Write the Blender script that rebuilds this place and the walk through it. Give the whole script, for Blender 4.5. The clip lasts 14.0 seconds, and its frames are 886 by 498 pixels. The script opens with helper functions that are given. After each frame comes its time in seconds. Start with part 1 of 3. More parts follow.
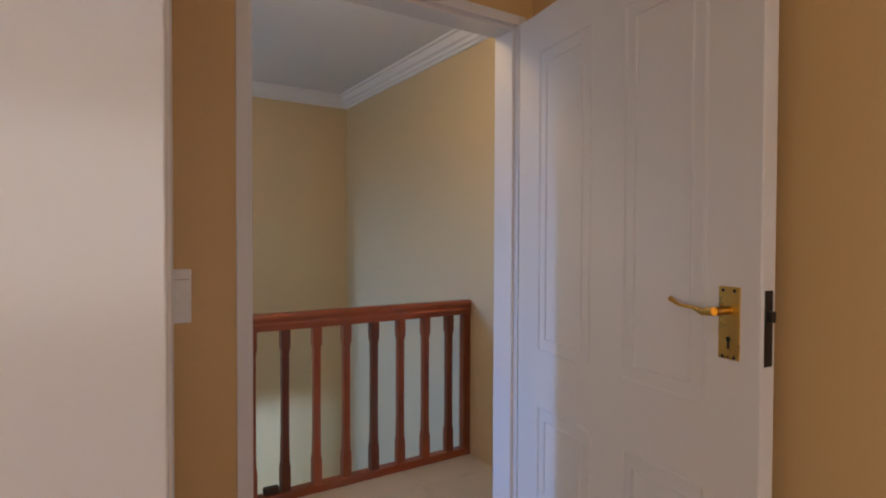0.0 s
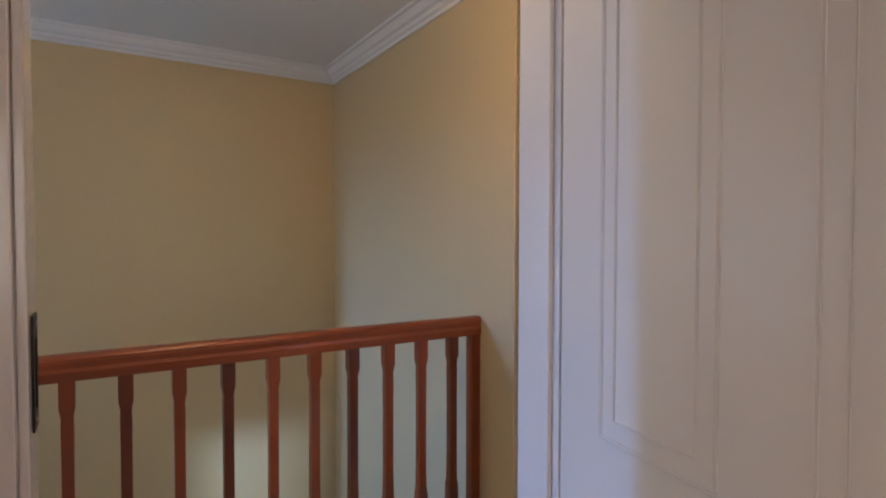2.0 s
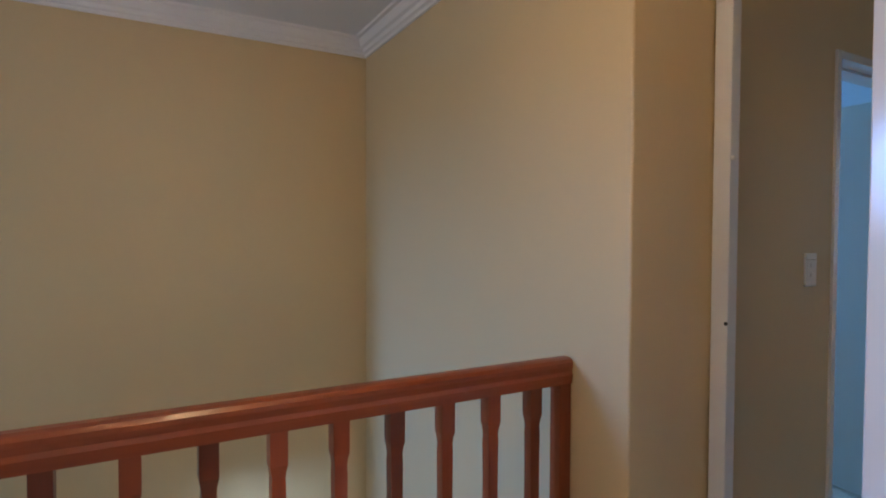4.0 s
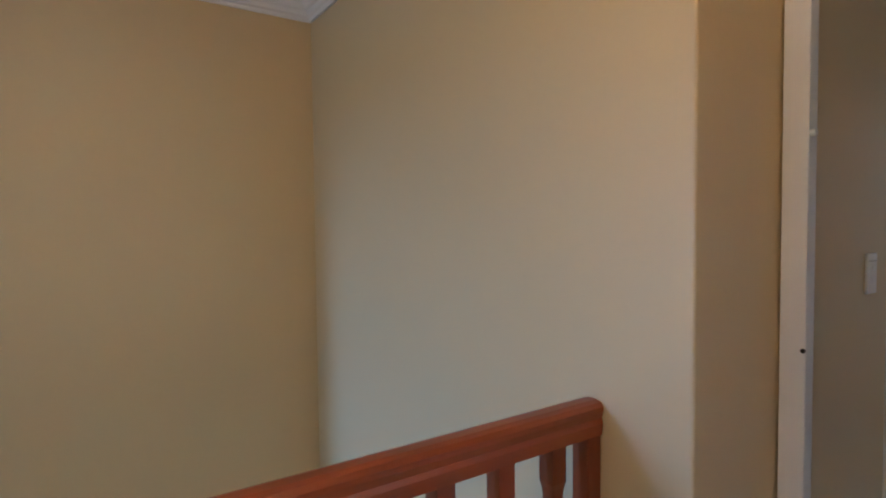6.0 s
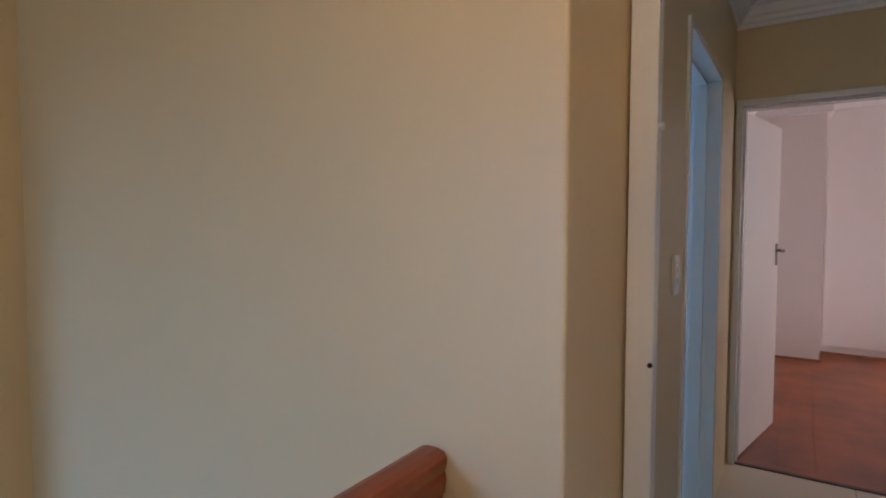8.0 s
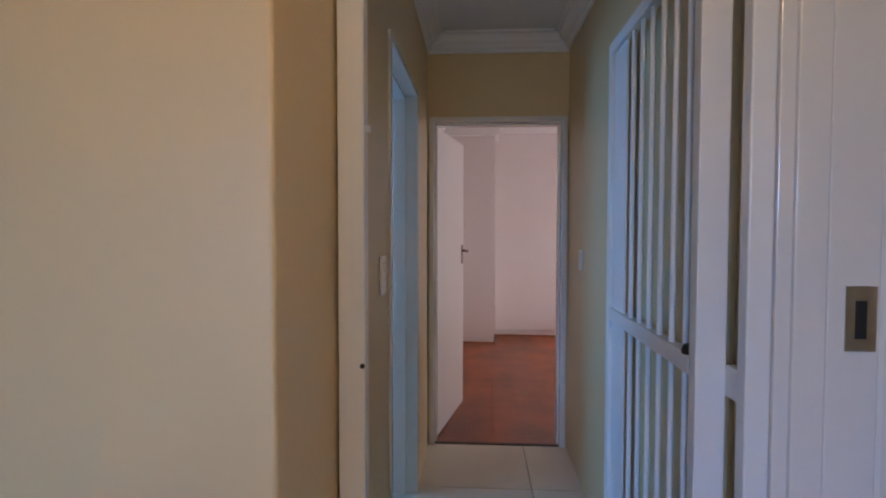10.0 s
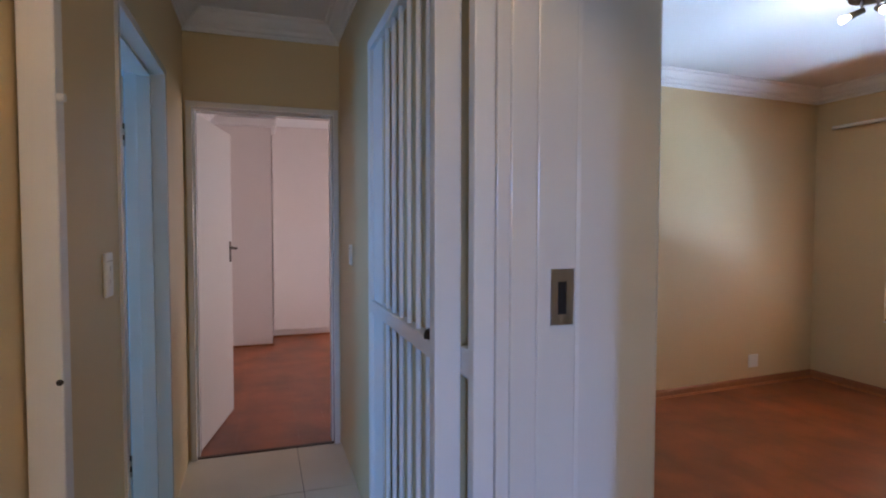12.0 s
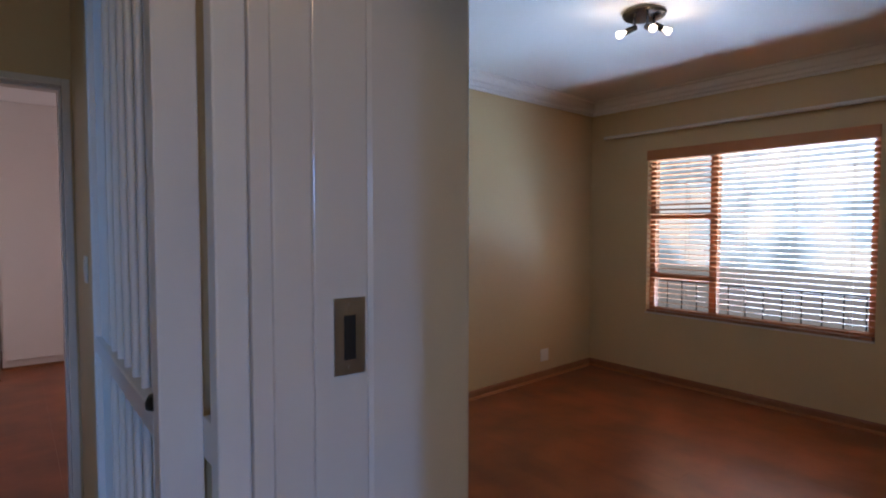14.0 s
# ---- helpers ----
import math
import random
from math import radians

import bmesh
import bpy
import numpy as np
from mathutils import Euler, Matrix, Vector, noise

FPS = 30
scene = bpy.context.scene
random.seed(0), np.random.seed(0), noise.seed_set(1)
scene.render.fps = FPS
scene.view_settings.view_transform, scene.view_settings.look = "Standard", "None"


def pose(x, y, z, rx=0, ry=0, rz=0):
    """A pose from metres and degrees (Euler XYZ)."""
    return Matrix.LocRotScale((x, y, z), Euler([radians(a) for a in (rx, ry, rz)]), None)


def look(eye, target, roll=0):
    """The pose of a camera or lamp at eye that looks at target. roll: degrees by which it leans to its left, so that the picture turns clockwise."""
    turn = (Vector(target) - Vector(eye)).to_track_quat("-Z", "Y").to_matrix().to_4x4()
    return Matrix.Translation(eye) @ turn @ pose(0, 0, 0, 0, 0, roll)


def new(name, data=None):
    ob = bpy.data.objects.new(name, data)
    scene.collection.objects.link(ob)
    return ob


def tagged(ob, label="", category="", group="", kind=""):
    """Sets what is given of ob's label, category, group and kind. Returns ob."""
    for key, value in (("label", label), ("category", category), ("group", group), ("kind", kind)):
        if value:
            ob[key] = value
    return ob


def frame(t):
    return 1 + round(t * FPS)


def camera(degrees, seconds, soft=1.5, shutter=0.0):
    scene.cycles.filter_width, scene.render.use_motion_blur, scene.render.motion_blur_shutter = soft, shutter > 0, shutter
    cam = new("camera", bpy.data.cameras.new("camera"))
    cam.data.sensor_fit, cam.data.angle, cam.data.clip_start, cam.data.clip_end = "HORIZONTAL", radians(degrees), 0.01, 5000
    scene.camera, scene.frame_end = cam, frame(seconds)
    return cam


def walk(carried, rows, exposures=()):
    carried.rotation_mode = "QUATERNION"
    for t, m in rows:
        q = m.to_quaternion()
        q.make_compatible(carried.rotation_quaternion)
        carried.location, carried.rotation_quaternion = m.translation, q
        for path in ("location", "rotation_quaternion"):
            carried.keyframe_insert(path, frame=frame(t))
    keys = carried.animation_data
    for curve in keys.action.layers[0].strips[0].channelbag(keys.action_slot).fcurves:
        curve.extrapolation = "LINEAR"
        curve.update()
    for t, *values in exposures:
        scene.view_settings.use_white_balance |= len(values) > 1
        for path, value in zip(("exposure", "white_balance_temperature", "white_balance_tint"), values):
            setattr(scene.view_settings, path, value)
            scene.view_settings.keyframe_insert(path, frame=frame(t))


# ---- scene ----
PATH = [
    (0, (-1.209, -1.452, 1.317), (-0.131, 0.232, 1.278), 0.2),
    (0.5, (-1.092, -1.312, 1.314), (-0.012, 0.371, 1.272), 0.2),
    (1, (-0.971, -1.165, 1.303), (0.102, 0.523, 1.258), 0.2),
    (1.5, (-0.871, -1.019, 1.33), (0.188, 0.677, 1.271), -0.0),
    (2, (-0.781, -0.847, 1.33), (0.269, 0.854, 1.277), 0.1),
    (2.5, (-0.683, -0.663, 1.329), (0.36, 1.043, 1.277), 0.2),
    (3, (-0.612, -0.485, 1.322), (0.386, 1.248, 1.272), 0.1),
    (3.5, (-0.575, -0.306, 1.339), (0.385, 1.448, 1.284), 0.2),
    (6, (-0.365, 0.348, 1.386), (0.757, 2.002, 1.304), -0.6),
    (6.5, (-0.34, 0.44, 1.363), (0.937, 1.978, 1.298), -0.3),
    (7, (-0.262, 0.543, 1.37), (1.141, 1.967, 1.298), -0.4),
    (7.5, (-0.202, 0.617, 1.377), (1.331, 1.9, 1.299), -0.5),
    (8, (-0.163, 0.677, 1.391), (1.511, 1.769, 1.294), 0.1),
    (8.5, (-0.11, 0.723, 1.388), (1.696, 1.576, 1.294), 0.2),
    (9, (-0.105, 0.69, 1.399), (1.796, 1.304, 1.305), 0.1),
    (9.2, (-0.084, 0.697, 1.381), (1.847, 1.21, 1.295), -0.0),
    (11.3, (-0.135, 0.675, 1.385), (1.83, 0.312, 1.299), 0.2),
    (11.5, (-0.117, 0.635, 1.381), (1.837, 0.215, 1.297), 0.0),
    (12, (-0.082, 0.59, 1.366), (1.816, -0.036, 1.283), 0.1),
    (12.5, (-0.021, 0.54, 1.377), (1.803, -0.277, 1.29), -0.1),
    (13, (0.057, 0.482, 1.385), (1.796, -0.502, 1.298), 0.1),
    (13.5, (0.125, 0.433, 1.384), (1.787, -0.675, 1.298), -0.0),
    (14, (0.213, 0.377, 1.391), (1.781, -0.861, 1.305), -0.0),
]
cam = camera(77.9, 14.0, soft=2.0)
walk(cam, [(t, look(e, a, r)) for t, e, a, r in PATH],
     [(0, -0.1, 6700, 14), (3.5, 0.0, 6700, 14), (7, 0.15, 6700, 14), (9, 0.05, 6700, 14), (11.5, 0.1, 6700, 15), (12.5, 0.05, 6700, 15), (13.2, -0.25, 6700, 15), (14, -0.68, 6700, 15)])

# ---- world and large lights ----
world = bpy.data.worlds.new("world")
scene.world = world
world.use_nodes = True
wn = world.node_tree.nodes
sky = wn.new("ShaderNodeTexSky")
sky.sky_type, sky.sun_disc = "NISHITA", False
sky.sun_elevation, sky.sun_rotation = radians(50), radians(200)
world.node_tree.links.new(sky.outputs[0], wn["Background"].inputs[0])
wn["Background"].inputs[1].default_value = 0.10

sun = new("sun", bpy.data.lights.new("sun", "SUN"))
sun.data.energy, sun.data.angle, sun.data.color = 2.5, radians(0.5), (1, 0.95, 0.87)
sun.matrix_world = look((0, 0, 10), (2.2, -6.5, 0))


def window_light(name, eye, target, w, h, energy, colour):
    """An area lamp whose light enters by a window opening."""
    lamp = new(name, bpy.data.lights.new(name, "AREA"))
    lamp.data.shape, lamp.data.size, lamp.data.size_y = "RECTANGLE", w, h
    lamp.data.energy, lamp.data.color = energy, colour
    lamp.matrix_world = look(eye, target)
    return lamp


SKYBLUE = (0.62, 0.80, 1.0)
# Added lamp below the sill, aimed up; stands in for light off the ground.
window_light("bounce_light_bedroom", (2.12, -6.83, -0.85), (2.12, -1.53, 2.65), 2.8, 1.3, 2400, (0.45, 0.68, 1.0))
window_light("sky_light_stairs", (-9.0, 3.42, 3.0), (0.7, 2.4, 0.2), 0.4, 2.4, 520, (0.20, 0.43, 1.0))
window_light("sky_light_stair_window", (-2.99, 1.9, 1.1), (0.7, 0.6, 0.9), 2.2, 1.5, 20, (0.30, 0.60, 1.0))
# Two warm fill lamps, added out of view to brighten the first room.
window_light("fill_light_first_room", (-3.66, -2.5, 1.45), (0, -1.2, 1.3), 1.55, 1.25, 24, (1.0, 0.86, 0.70))
window_light("fill_light_first_room_south", (-1.2, -3.96, 1.45), (-1.0, 0, 1.3), 1.35, 1.25, 10, (1.0, 0.87, 0.73))
window_light("sky_light_bathroom", (2.5, 3.08, 1.5), (2.4, 0, 0.9), 0.9, 0.9, 28, (0.13, 0.45, 1.0))
window_light("sky_light_end_room", (6.2, -3.05, 1.25), (5.0, 1, 1.0), 1.3, 1.2, 50, (1.0, 0.90, 0.92))


# ---- materials ----
def material(name, colour, rough=0.6, metal=0.0, vary=0.08, scale=3.0, fine=180.0, bump=0.1, coat=0.0, stretch=(1, 1, 1), island=0.0):
    m = bpy.data.materials.new(name)
    m.use_nodes = True
    n, l = m.node_tree.nodes, m.node_tree.links
    b = n["Principled BSDF"]
    b.inputs["Metallic"].default_value = metal
    b.inputs["Coat Weight"].default_value = coat
    tc = n.new("ShaderNodeTexCoord")
    mp = n.new("ShaderNodeMapping")
    mp.inputs["Scale"].default_value = stretch
    l.new(tc.outputs["Object"], mp.inputs[0])
    big, small = n.new("ShaderNodeTexNoise"), n.new("ShaderNodeTexNoise")
    big.inputs["Scale"].default_value, big.inputs["Detail"].default_value = scale, 5
    small.inputs["Scale"].default_value, small.inputs["Detail"].default_value = fine, 3
    l.new(mp.outputs[0], big.inputs["Vector"])
    l.new(mp.outputs[0], small.inputs["Vector"])
    mix = n.new("ShaderNodeMix")
    mix.data_type = "RGBA"
    mix.inputs[6].default_value = (*[c * (1 - vary) for c in colour], 1)
    mix.inputs[7].default_value = (*[min(1, c * (1 + vary)) for c in colour], 1)
    l.new(big.outputs["Fac"], mix.inputs[0])
    last = mix.outputs[2]
    if island:
        info, hsv = n.new("ShaderNodeObjectInfo"), n.new("ShaderNodeHueSaturation")
        mr = n.new("ShaderNodeMapRange")
        mr.inputs["To Min"].default_value, mr.inputs["To Max"].default_value = 1 - island, 1 + island
        l.new(info.outputs["Random"], mr.inputs[0])
        l.new(mr.outputs[0], hsv.inputs["Value"])
        l.new(last, hsv.inputs["Color"])
        last = hsv.outputs[0]
    l.new(last, b.inputs["Base Color"])
    rr = n.new("ShaderNodeMapRange")
    rr.inputs["To Min"].default_value, rr.inputs["To Max"].default_value = max(0.02, rough - 0.07), min(1, rough + 0.07)
    l.new(big.outputs["Fac"], rr.inputs[0])
    l.new(rr.outputs[0], b.inputs["Roughness"])
    if bump:
        bp = n.new("ShaderNodeBump")
        bp.inputs["Strength"].default_value, bp.inputs["Distance"].default_value = bump, 0.004
        l.new(small.outputs["Fac"], bp.inputs["Height"])
        l.new(bp.outputs[0], b.inputs["Normal"])
    return m


def glow(name, colour, strength):
    m = bpy.data.materials.new(name)
    m.use_nodes = True
    b = m.node_tree.nodes["Principled BSDF"]
    b.inputs["Base Color"].default_value = (*colour, 1)
    b.inputs["Emission Color"].default_value = (*colour, 1)
    b.inputs["Emission Strength"].default_value = strength
    return m


def wood(name, dark, light, rough, axis, island=0.0, coat=0.0, grain=9.0):
    """Wood with its grain along the given axis."""
    m = material(name, light, rough, 0, 0.05, 2, 90, 0.05, coat, island=island)
    n, l = m.node_tree.nodes, m.node_tree.links
    mp = [k for k in n if k.type == "MAPPING"][0]
    mp.inputs["Scale"].default_value = [0.08 if i == axis else 1 for i in range(3)]
    mix = [k for k in n if k.type == "MIX"][0]
    mix.inputs[6].default_value, mix.inputs[7].default_value = (*dark, 1), (*light, 1)
    big = [k for k in n if k.type == "TEX_NOISE"][0]
    big.inputs["Scale"].default_value, big.inputs["Distortion"].default_value = grain, 0.6
    return m


M_WALL = material("cream_wall_paint", (0.64, 0.49, 0.28), 0.45, vary=0.035, scale=1.7, fine=55, bump=0.10)
M_WARM = material("ochre_wall_paint", (0.60, 0.385, 0.165), 0.5, vary=0.04, scale=1.7, fine=60, bump=0.10)
M_WHITEWALL = material("white_wall_paint", (0.76, 0.71, 0.69), 0.6, vary=0.03, scale=2, fine=60, bump=0.08)
M_CEIL = material("ceiling_paint", (0.74, 0.74, 0.75), 0.8, vary=0.03, scale=1.2, fine=90, bump=0.08)
M_CORNICE = material("cornice_paint", (0.78, 0.77, 0.77), 0.6, vary=0.02, scale=4, fine=80, bump=0.04)
M_GLOSS = material("white_gloss_enamel", (0.72, 0.69, 0.67), 0.17, vary=0.03, scale=5, fine=35, bump=0.05)
M_DOOR = material("door_paint", (0.68, 0.645, 0.61), 0.34, vary=0.03, scale=3, fine=45, bump=0.06, stretch=(1, 1, 0.3))
M_STEEL = material("white_painted_steel", (0.74, 0.74, 0.75), 0.35, vary=0.04, scale=8, fine=60, bump=0.03)
M_BRASS = material("brass", (0.62, 0.38, 0.10), 0.28, 1.0, 0.12, 20, 200, 0.04)
M_CHROME = material("brushed_nickel", (0.45, 0.43, 0.41), 0.3, 1.0, 0.1, 20, 200, 0.04)
M_SMOKED = material("smoked_chrome", (0.16, 0.145, 0.135), 0.22, 1.0, 0.1, 20, 200, 0.03)
M_DARK = material("dark_metal", (0.03, 0.025, 0.02), 0.45, 0.6, 0.2, 20, 200, 0.05)
M_DARKHOLE = material("dark_recess", (0.012, 0.01, 0.009), 0.8, 0, 0.1)
M_PLASTIC = material("white_plastic", (0.78, 0.76, 0.73), 0.35, vary=0.02, bump=0.0)
M_TILE = material("cream_floor_tile", (0.66, 0.58, 0.47), 0.34, vary=0.08, scale=5, fine=60, bump=0.02, island=0.04)
M_GROUT = material("grout", (0.22, 0.17, 0.12), 0.9, vary=0.2, scale=12)
M_BATHTILE = material("pale_wall_tile", (0.62, 0.68, 0.74), 0.2, vary=0.03, bump=0.0)
M_RAIL = wood("red_varnished_wood", (0.16, 0.030, 0.010), (0.36, 0.085, 0.026), 0.36, 0, coat=0.15, grain=22)
M_BAL = wood("red_varnished_baluster", (0.15, 0.028, 0.010), (0.31, 0.070, 0.022), 0.36, 2, island=0.5, coat=0.1, grain=22)
M_PLANK_B = wood("red_brown_laminate", (0.20, 0.045, 0.013), (0.37, 0.095, 0.028), 0.34, 0, island=0.06, grain=4)
for m, k in ((M_PLANK_B, 0.62),):
    n, l = m.node_tree.nodes, m.node_tree.links
    tc, nz, mr, hs = n.new("ShaderNodeTexCoord"), n.new("ShaderNodeTexNoise"), n.new("ShaderNodeMapRange"), n.new("ShaderNodeHueSaturation")
    nz.inputs["Scale"].default_value, nz.inputs["Detail"].default_value = 3.2, 4
    mr.inputs["From Min"].default_value, mr.inputs["From Max"].default_value = 0.35, 0.65
    mr.inputs["To Min"].default_value, mr.inputs["To Max"].default_value = k, 1.12
    l.new(tc.outputs["Object"], nz.inputs["Vector"])
    l.new(nz.outputs["Fac"], mr.inputs[0])
    l.new(mr.outputs[0], hs.inputs["Value"])
    old = n["Principled BSDF"].inputs["Base Color"].links[0].from_socket
    l.new(old, hs.inputs["Color"])
    l.new(hs.outputs[0], n["Principled BSDF"].inputs["Base Color"])
M_SKIRT = wood("brown_skirting_wood", (0.20, 0.075, 0.028), (0.33, 0.14, 0.06), 0.4, 0, grain=12)
M_SLAT = wood("orange_blind_wood", (0.42, 0.15, 0.05), (0.58, 0.24, 0.09), 0.4, 0, island=0.08, grain=14)
M_FRAME = wood("window_timber", (0.34, 0.12, 0.045), (0.50, 0.20, 0.08), 0.45, 2, grain=14)
M_DARKWOOD = wood("dark_brown_wood", (0.03, 0.012, 0.006), (0.07, 0.028, 0.014), 0.5, 1, grain=14)
M_CORD = material("blind_cord", (0.45, 0.40, 0.34), 0.8)
M_OPAL = glow("lit_opal_glass", (1.0, 0.75, 0.45), 3)
M_BULB = glow("lit_bulb", (1.0, 0.86, 0.66), 8)
M_GROUND = material("paved_yard", (0.40, 0.36, 0.32), 0.9, vary=0.25, scale=2, fine=40, bump=0.3)
# Emissive backdrop: the garden's daylight is put into its mottled glow.
M_VIEW = glow("glowing_garden_view", (1, 1, 1), 1.5)
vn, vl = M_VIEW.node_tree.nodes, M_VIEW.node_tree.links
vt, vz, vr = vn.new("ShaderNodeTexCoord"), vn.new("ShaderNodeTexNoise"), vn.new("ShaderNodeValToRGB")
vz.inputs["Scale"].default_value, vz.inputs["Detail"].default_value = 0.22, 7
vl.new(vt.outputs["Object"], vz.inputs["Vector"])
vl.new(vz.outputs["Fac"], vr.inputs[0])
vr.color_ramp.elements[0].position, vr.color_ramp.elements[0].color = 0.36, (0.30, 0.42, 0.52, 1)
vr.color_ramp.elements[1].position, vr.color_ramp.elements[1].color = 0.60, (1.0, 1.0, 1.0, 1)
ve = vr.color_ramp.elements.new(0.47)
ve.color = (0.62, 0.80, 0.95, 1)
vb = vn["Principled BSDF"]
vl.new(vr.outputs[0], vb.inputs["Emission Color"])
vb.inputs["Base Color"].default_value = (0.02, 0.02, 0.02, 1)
M_GLASS = bpy.data.materials.new("window_glass")
M_GLASS.use_nodes = True
M_GLASS.node_tree.nodes["Principled BSDF"].inputs["Transmission Weight"].default_value = 1
M_GLASS.node_tree.nodes["Principled BSDF"].inputs["Roughness"].default_value = 0.0
M_GLASS.node_tree.nodes["Principled BSDF"].inputs["IOR"].default_value = 1.05


# ---- mesh helpers ----
def box(bm, x0, y0, z0, x1, y1, z1, bev=0.0):
    r = bmesh.ops.create_cube(bm, size=1.0, matrix=Matrix.LocRotScale(((x0 + x1) / 2, (y0 + y1) / 2, (z0 + z1) / 2), None, (abs(x1 - x0), abs(y1 - y0), abs(z1 - z0))))
    if bev:
        edges = list({e for v in r["verts"] for e in v.link_edges})
        bmesh.ops.bevel(bm, geom=edges, offset=bev, segments=2, affect="EDGES", profile=0.5)
    return bm


def boxes(*rows, bev=0.0):
    bm = bmesh.new()
    for r in rows:
        box(bm, *r, bev=bev)
    return bm


def rod(bm, a, b, r0, r1=None, seg=12):
    a, b = Vector(a), Vector(b)
    d = b - a
    m = Matrix.Translation((a + b) / 2) @ d.to_track_quat("Z", "Y").to_matrix().to_4x4()
    bmesh.ops.create_cone(bm, cap_ends=True, segments=seg, radius1=r0, radius2=r0 if r1 is None else r1, depth=d.length, matrix=m)
    return bm


def sweep(profile, a, b, up=(0, 0, 1), side=None, mitre=(0, 0)):
    """A profile of (out, up) points drawn from a to b; side: the way in which 'out' points; mitre: how far each end is cut per metre out."""
    bm = bmesh.new()
    a, b, up, side = Vector(a), Vector(b), Vector(up), Vector(side)
    d = (b - a).normalized()
    rings = []
    for p, s, k in ((a, 1, mitre[0]), (b, -1, mitre[1])):
        rings.append([bm.verts.new(p + side * o + up * h + d * (s * k * o)) for o, h in profile])
    n = len(profile)
    for i in range(n):
        bm.faces.new((rings[0][i], rings[0][(i + 1) % n], rings[1][(i + 1) % n], rings[1][i]))
    bm.faces.new(rings[0][::-1])
    bm.faces.new(rings[1])
    bmesh.ops.recalc_face_normals(bm, faces=bm.faces)
    return bm


def lathe(profile, seg=20):
    """A turned solid from (radius, z) points."""
    bm = bmesh.new()
    rings = []
    for r, z in profile:
        rings.append([bm.verts.new((r * math.cos(2 * math.pi * i / seg), r * math.sin(2 * math.pi * i / seg), z)) for i in range(seg)])
    for p, q in zip(rings, rings[1:]):
        for i in range(seg):
            bm.faces.new((p[i], p[(i + 1) % seg], q[(i + 1) % seg], q[i]))
    bm.faces.new(rings[0][::-1])
    bm.faces.new(rings[-1])
    bmesh.ops.recalc_face_normals(bm, faces=bm.faces)
    return bm


def mesh(name, bm, mat, smooth=False):
    me = bpy.data.meshes.new(name)
    bm.to_mesh(me)
    bm.free()
    me.materials.append(mat)
    if smooth:
        me.shade_smooth()
        me.set_sharp_from_angle(angle=radians(40))
    return me


def part(name, bm, mat, parent, label="", smooth=False):
    ob = new(name, mesh(name, bm, mat, smooth))
    ob.parent = parent
    return tagged(ob, label)


def thing(name, label, category, at=None, group="", kind=""):
    ob = new(name)
    ob.empty_display_size = 0.1
    if at is not None:
        ob.matrix_world = at
    return tagged(ob, label, category, group, kind)


def structure(name, bm, mat, label, category):
    return tagged(new(name, mesh(name, bm, mat)), label, category, kind="structure")


H = 2.57          # ceiling
T = 0.13          # inner wall thickness
TS = 0.085        # face of the thin wall on the landing's south side
XR = 0.728        # stairwell's east wall
YF = 3.19        # stairwell's far wall
YP = 1.008        # passage's north wall
XE = 3.352         # passage's end wall
XB = 3.578         # bedroom's east wall
YW = -4.153        # bedroom's window wall
TP = 0.130        # face of the passage's south wall
YA = -0.025       # face of the first room's north wall
KE = 0.06         # the bedroom's east wall leans this far per metre from square
LOW = -2.7        # ground floor
WX0, WX1, WZ0, WZ1 = 1.28, 2.968, 0.598, 2.048   # bedroom window

# ---- walls ----
structure("wall_south_of_landing", boxes((-3.6, 0, 0, -0.906, TS, H), (-0.906, 0, 2.062, 0.035, TS, H), (0.035, 0, 0, 0.130, TS, H),
          (0.130, 0, 2.066, 1.08, TS, H), (1.08, 0, 0, 1.23, TS, H), (1.23, 0, 0, XE, TP, H)), M_WALL, "cream painted plaster wall between landing and bedrooms", "wall")
structure("wall_first_room_north", boxes((-3.6, YA, 0, -0.906, 0, H), (-0.906, YA, 2.062, 0.035, 0, H), (0.035, YA, 0, 0.098, 0, H)), M_WARM, "ochre painted wall of the first room around the door", "wall")
structure("wall_partition", boxes((0.062, -3.9, 0, 0.098, YA - 0.001, H)), M_WARM, "ochre painted side wall behind the open door", "wall")
structure("wall_partition_bedroom", boxes((0.098, YW, 0, 0.130, -0.001, H)), M_WALL, "cream painted side wall of the bedroom", "wall")
# The openings in the next two walls are invented, for the fill lamps.
structure("wall_first_room_west", boxes((-3.73, -3.9, 0, -3.6, -3.3, H), (-3.73, -1.7, 0, -3.6, T, H), (-3.73, -3.3, 0, -3.6, -1.7, 0.8), (-3.73, -3.3, 2.1, -3.6, -1.7, H)), M_WARM, "ochre painted side wall of the first room", "wall")
structure("wall_first_room_south", boxes((-3.6, -4.03, 0, -1.9, -3.9, H), (-0.5, -4.03, 0, 0.097, -3.9, H), (-1.9, -4.03, 0, -0.5, -3.9, 0.8), (-1.9, -4.03, 2.1, -0.5, -3.9, H)), M_WARM, "ochre painted outer wall of the first room", "wall")
structure("wall_pier", boxes((1.056, -0.362, 0, 1.75, -0.118, H), bev=0.012), M_GLOSS, "white painted pier beside the bedroom door", "wall")
bm = bmesh.new()
foot = [bm.verts.new((x, y, 0)) for x, y in ((XB, YW), (XB + T, YW), (XB - KE * -YW + T, -0.001), (XB - KE * -YW, -0.001))]
ext = bmesh.ops.extrude_face_region(bm, geom=[bm.faces.new(foot)])
bmesh.ops.translate(bm, vec=(0, 0, H), verts=[v for v in ext["geom"] if isinstance(v, bmesh.types.BMVert)])
bmesh.ops.recalc_face_normals(bm, faces=bm.faces)
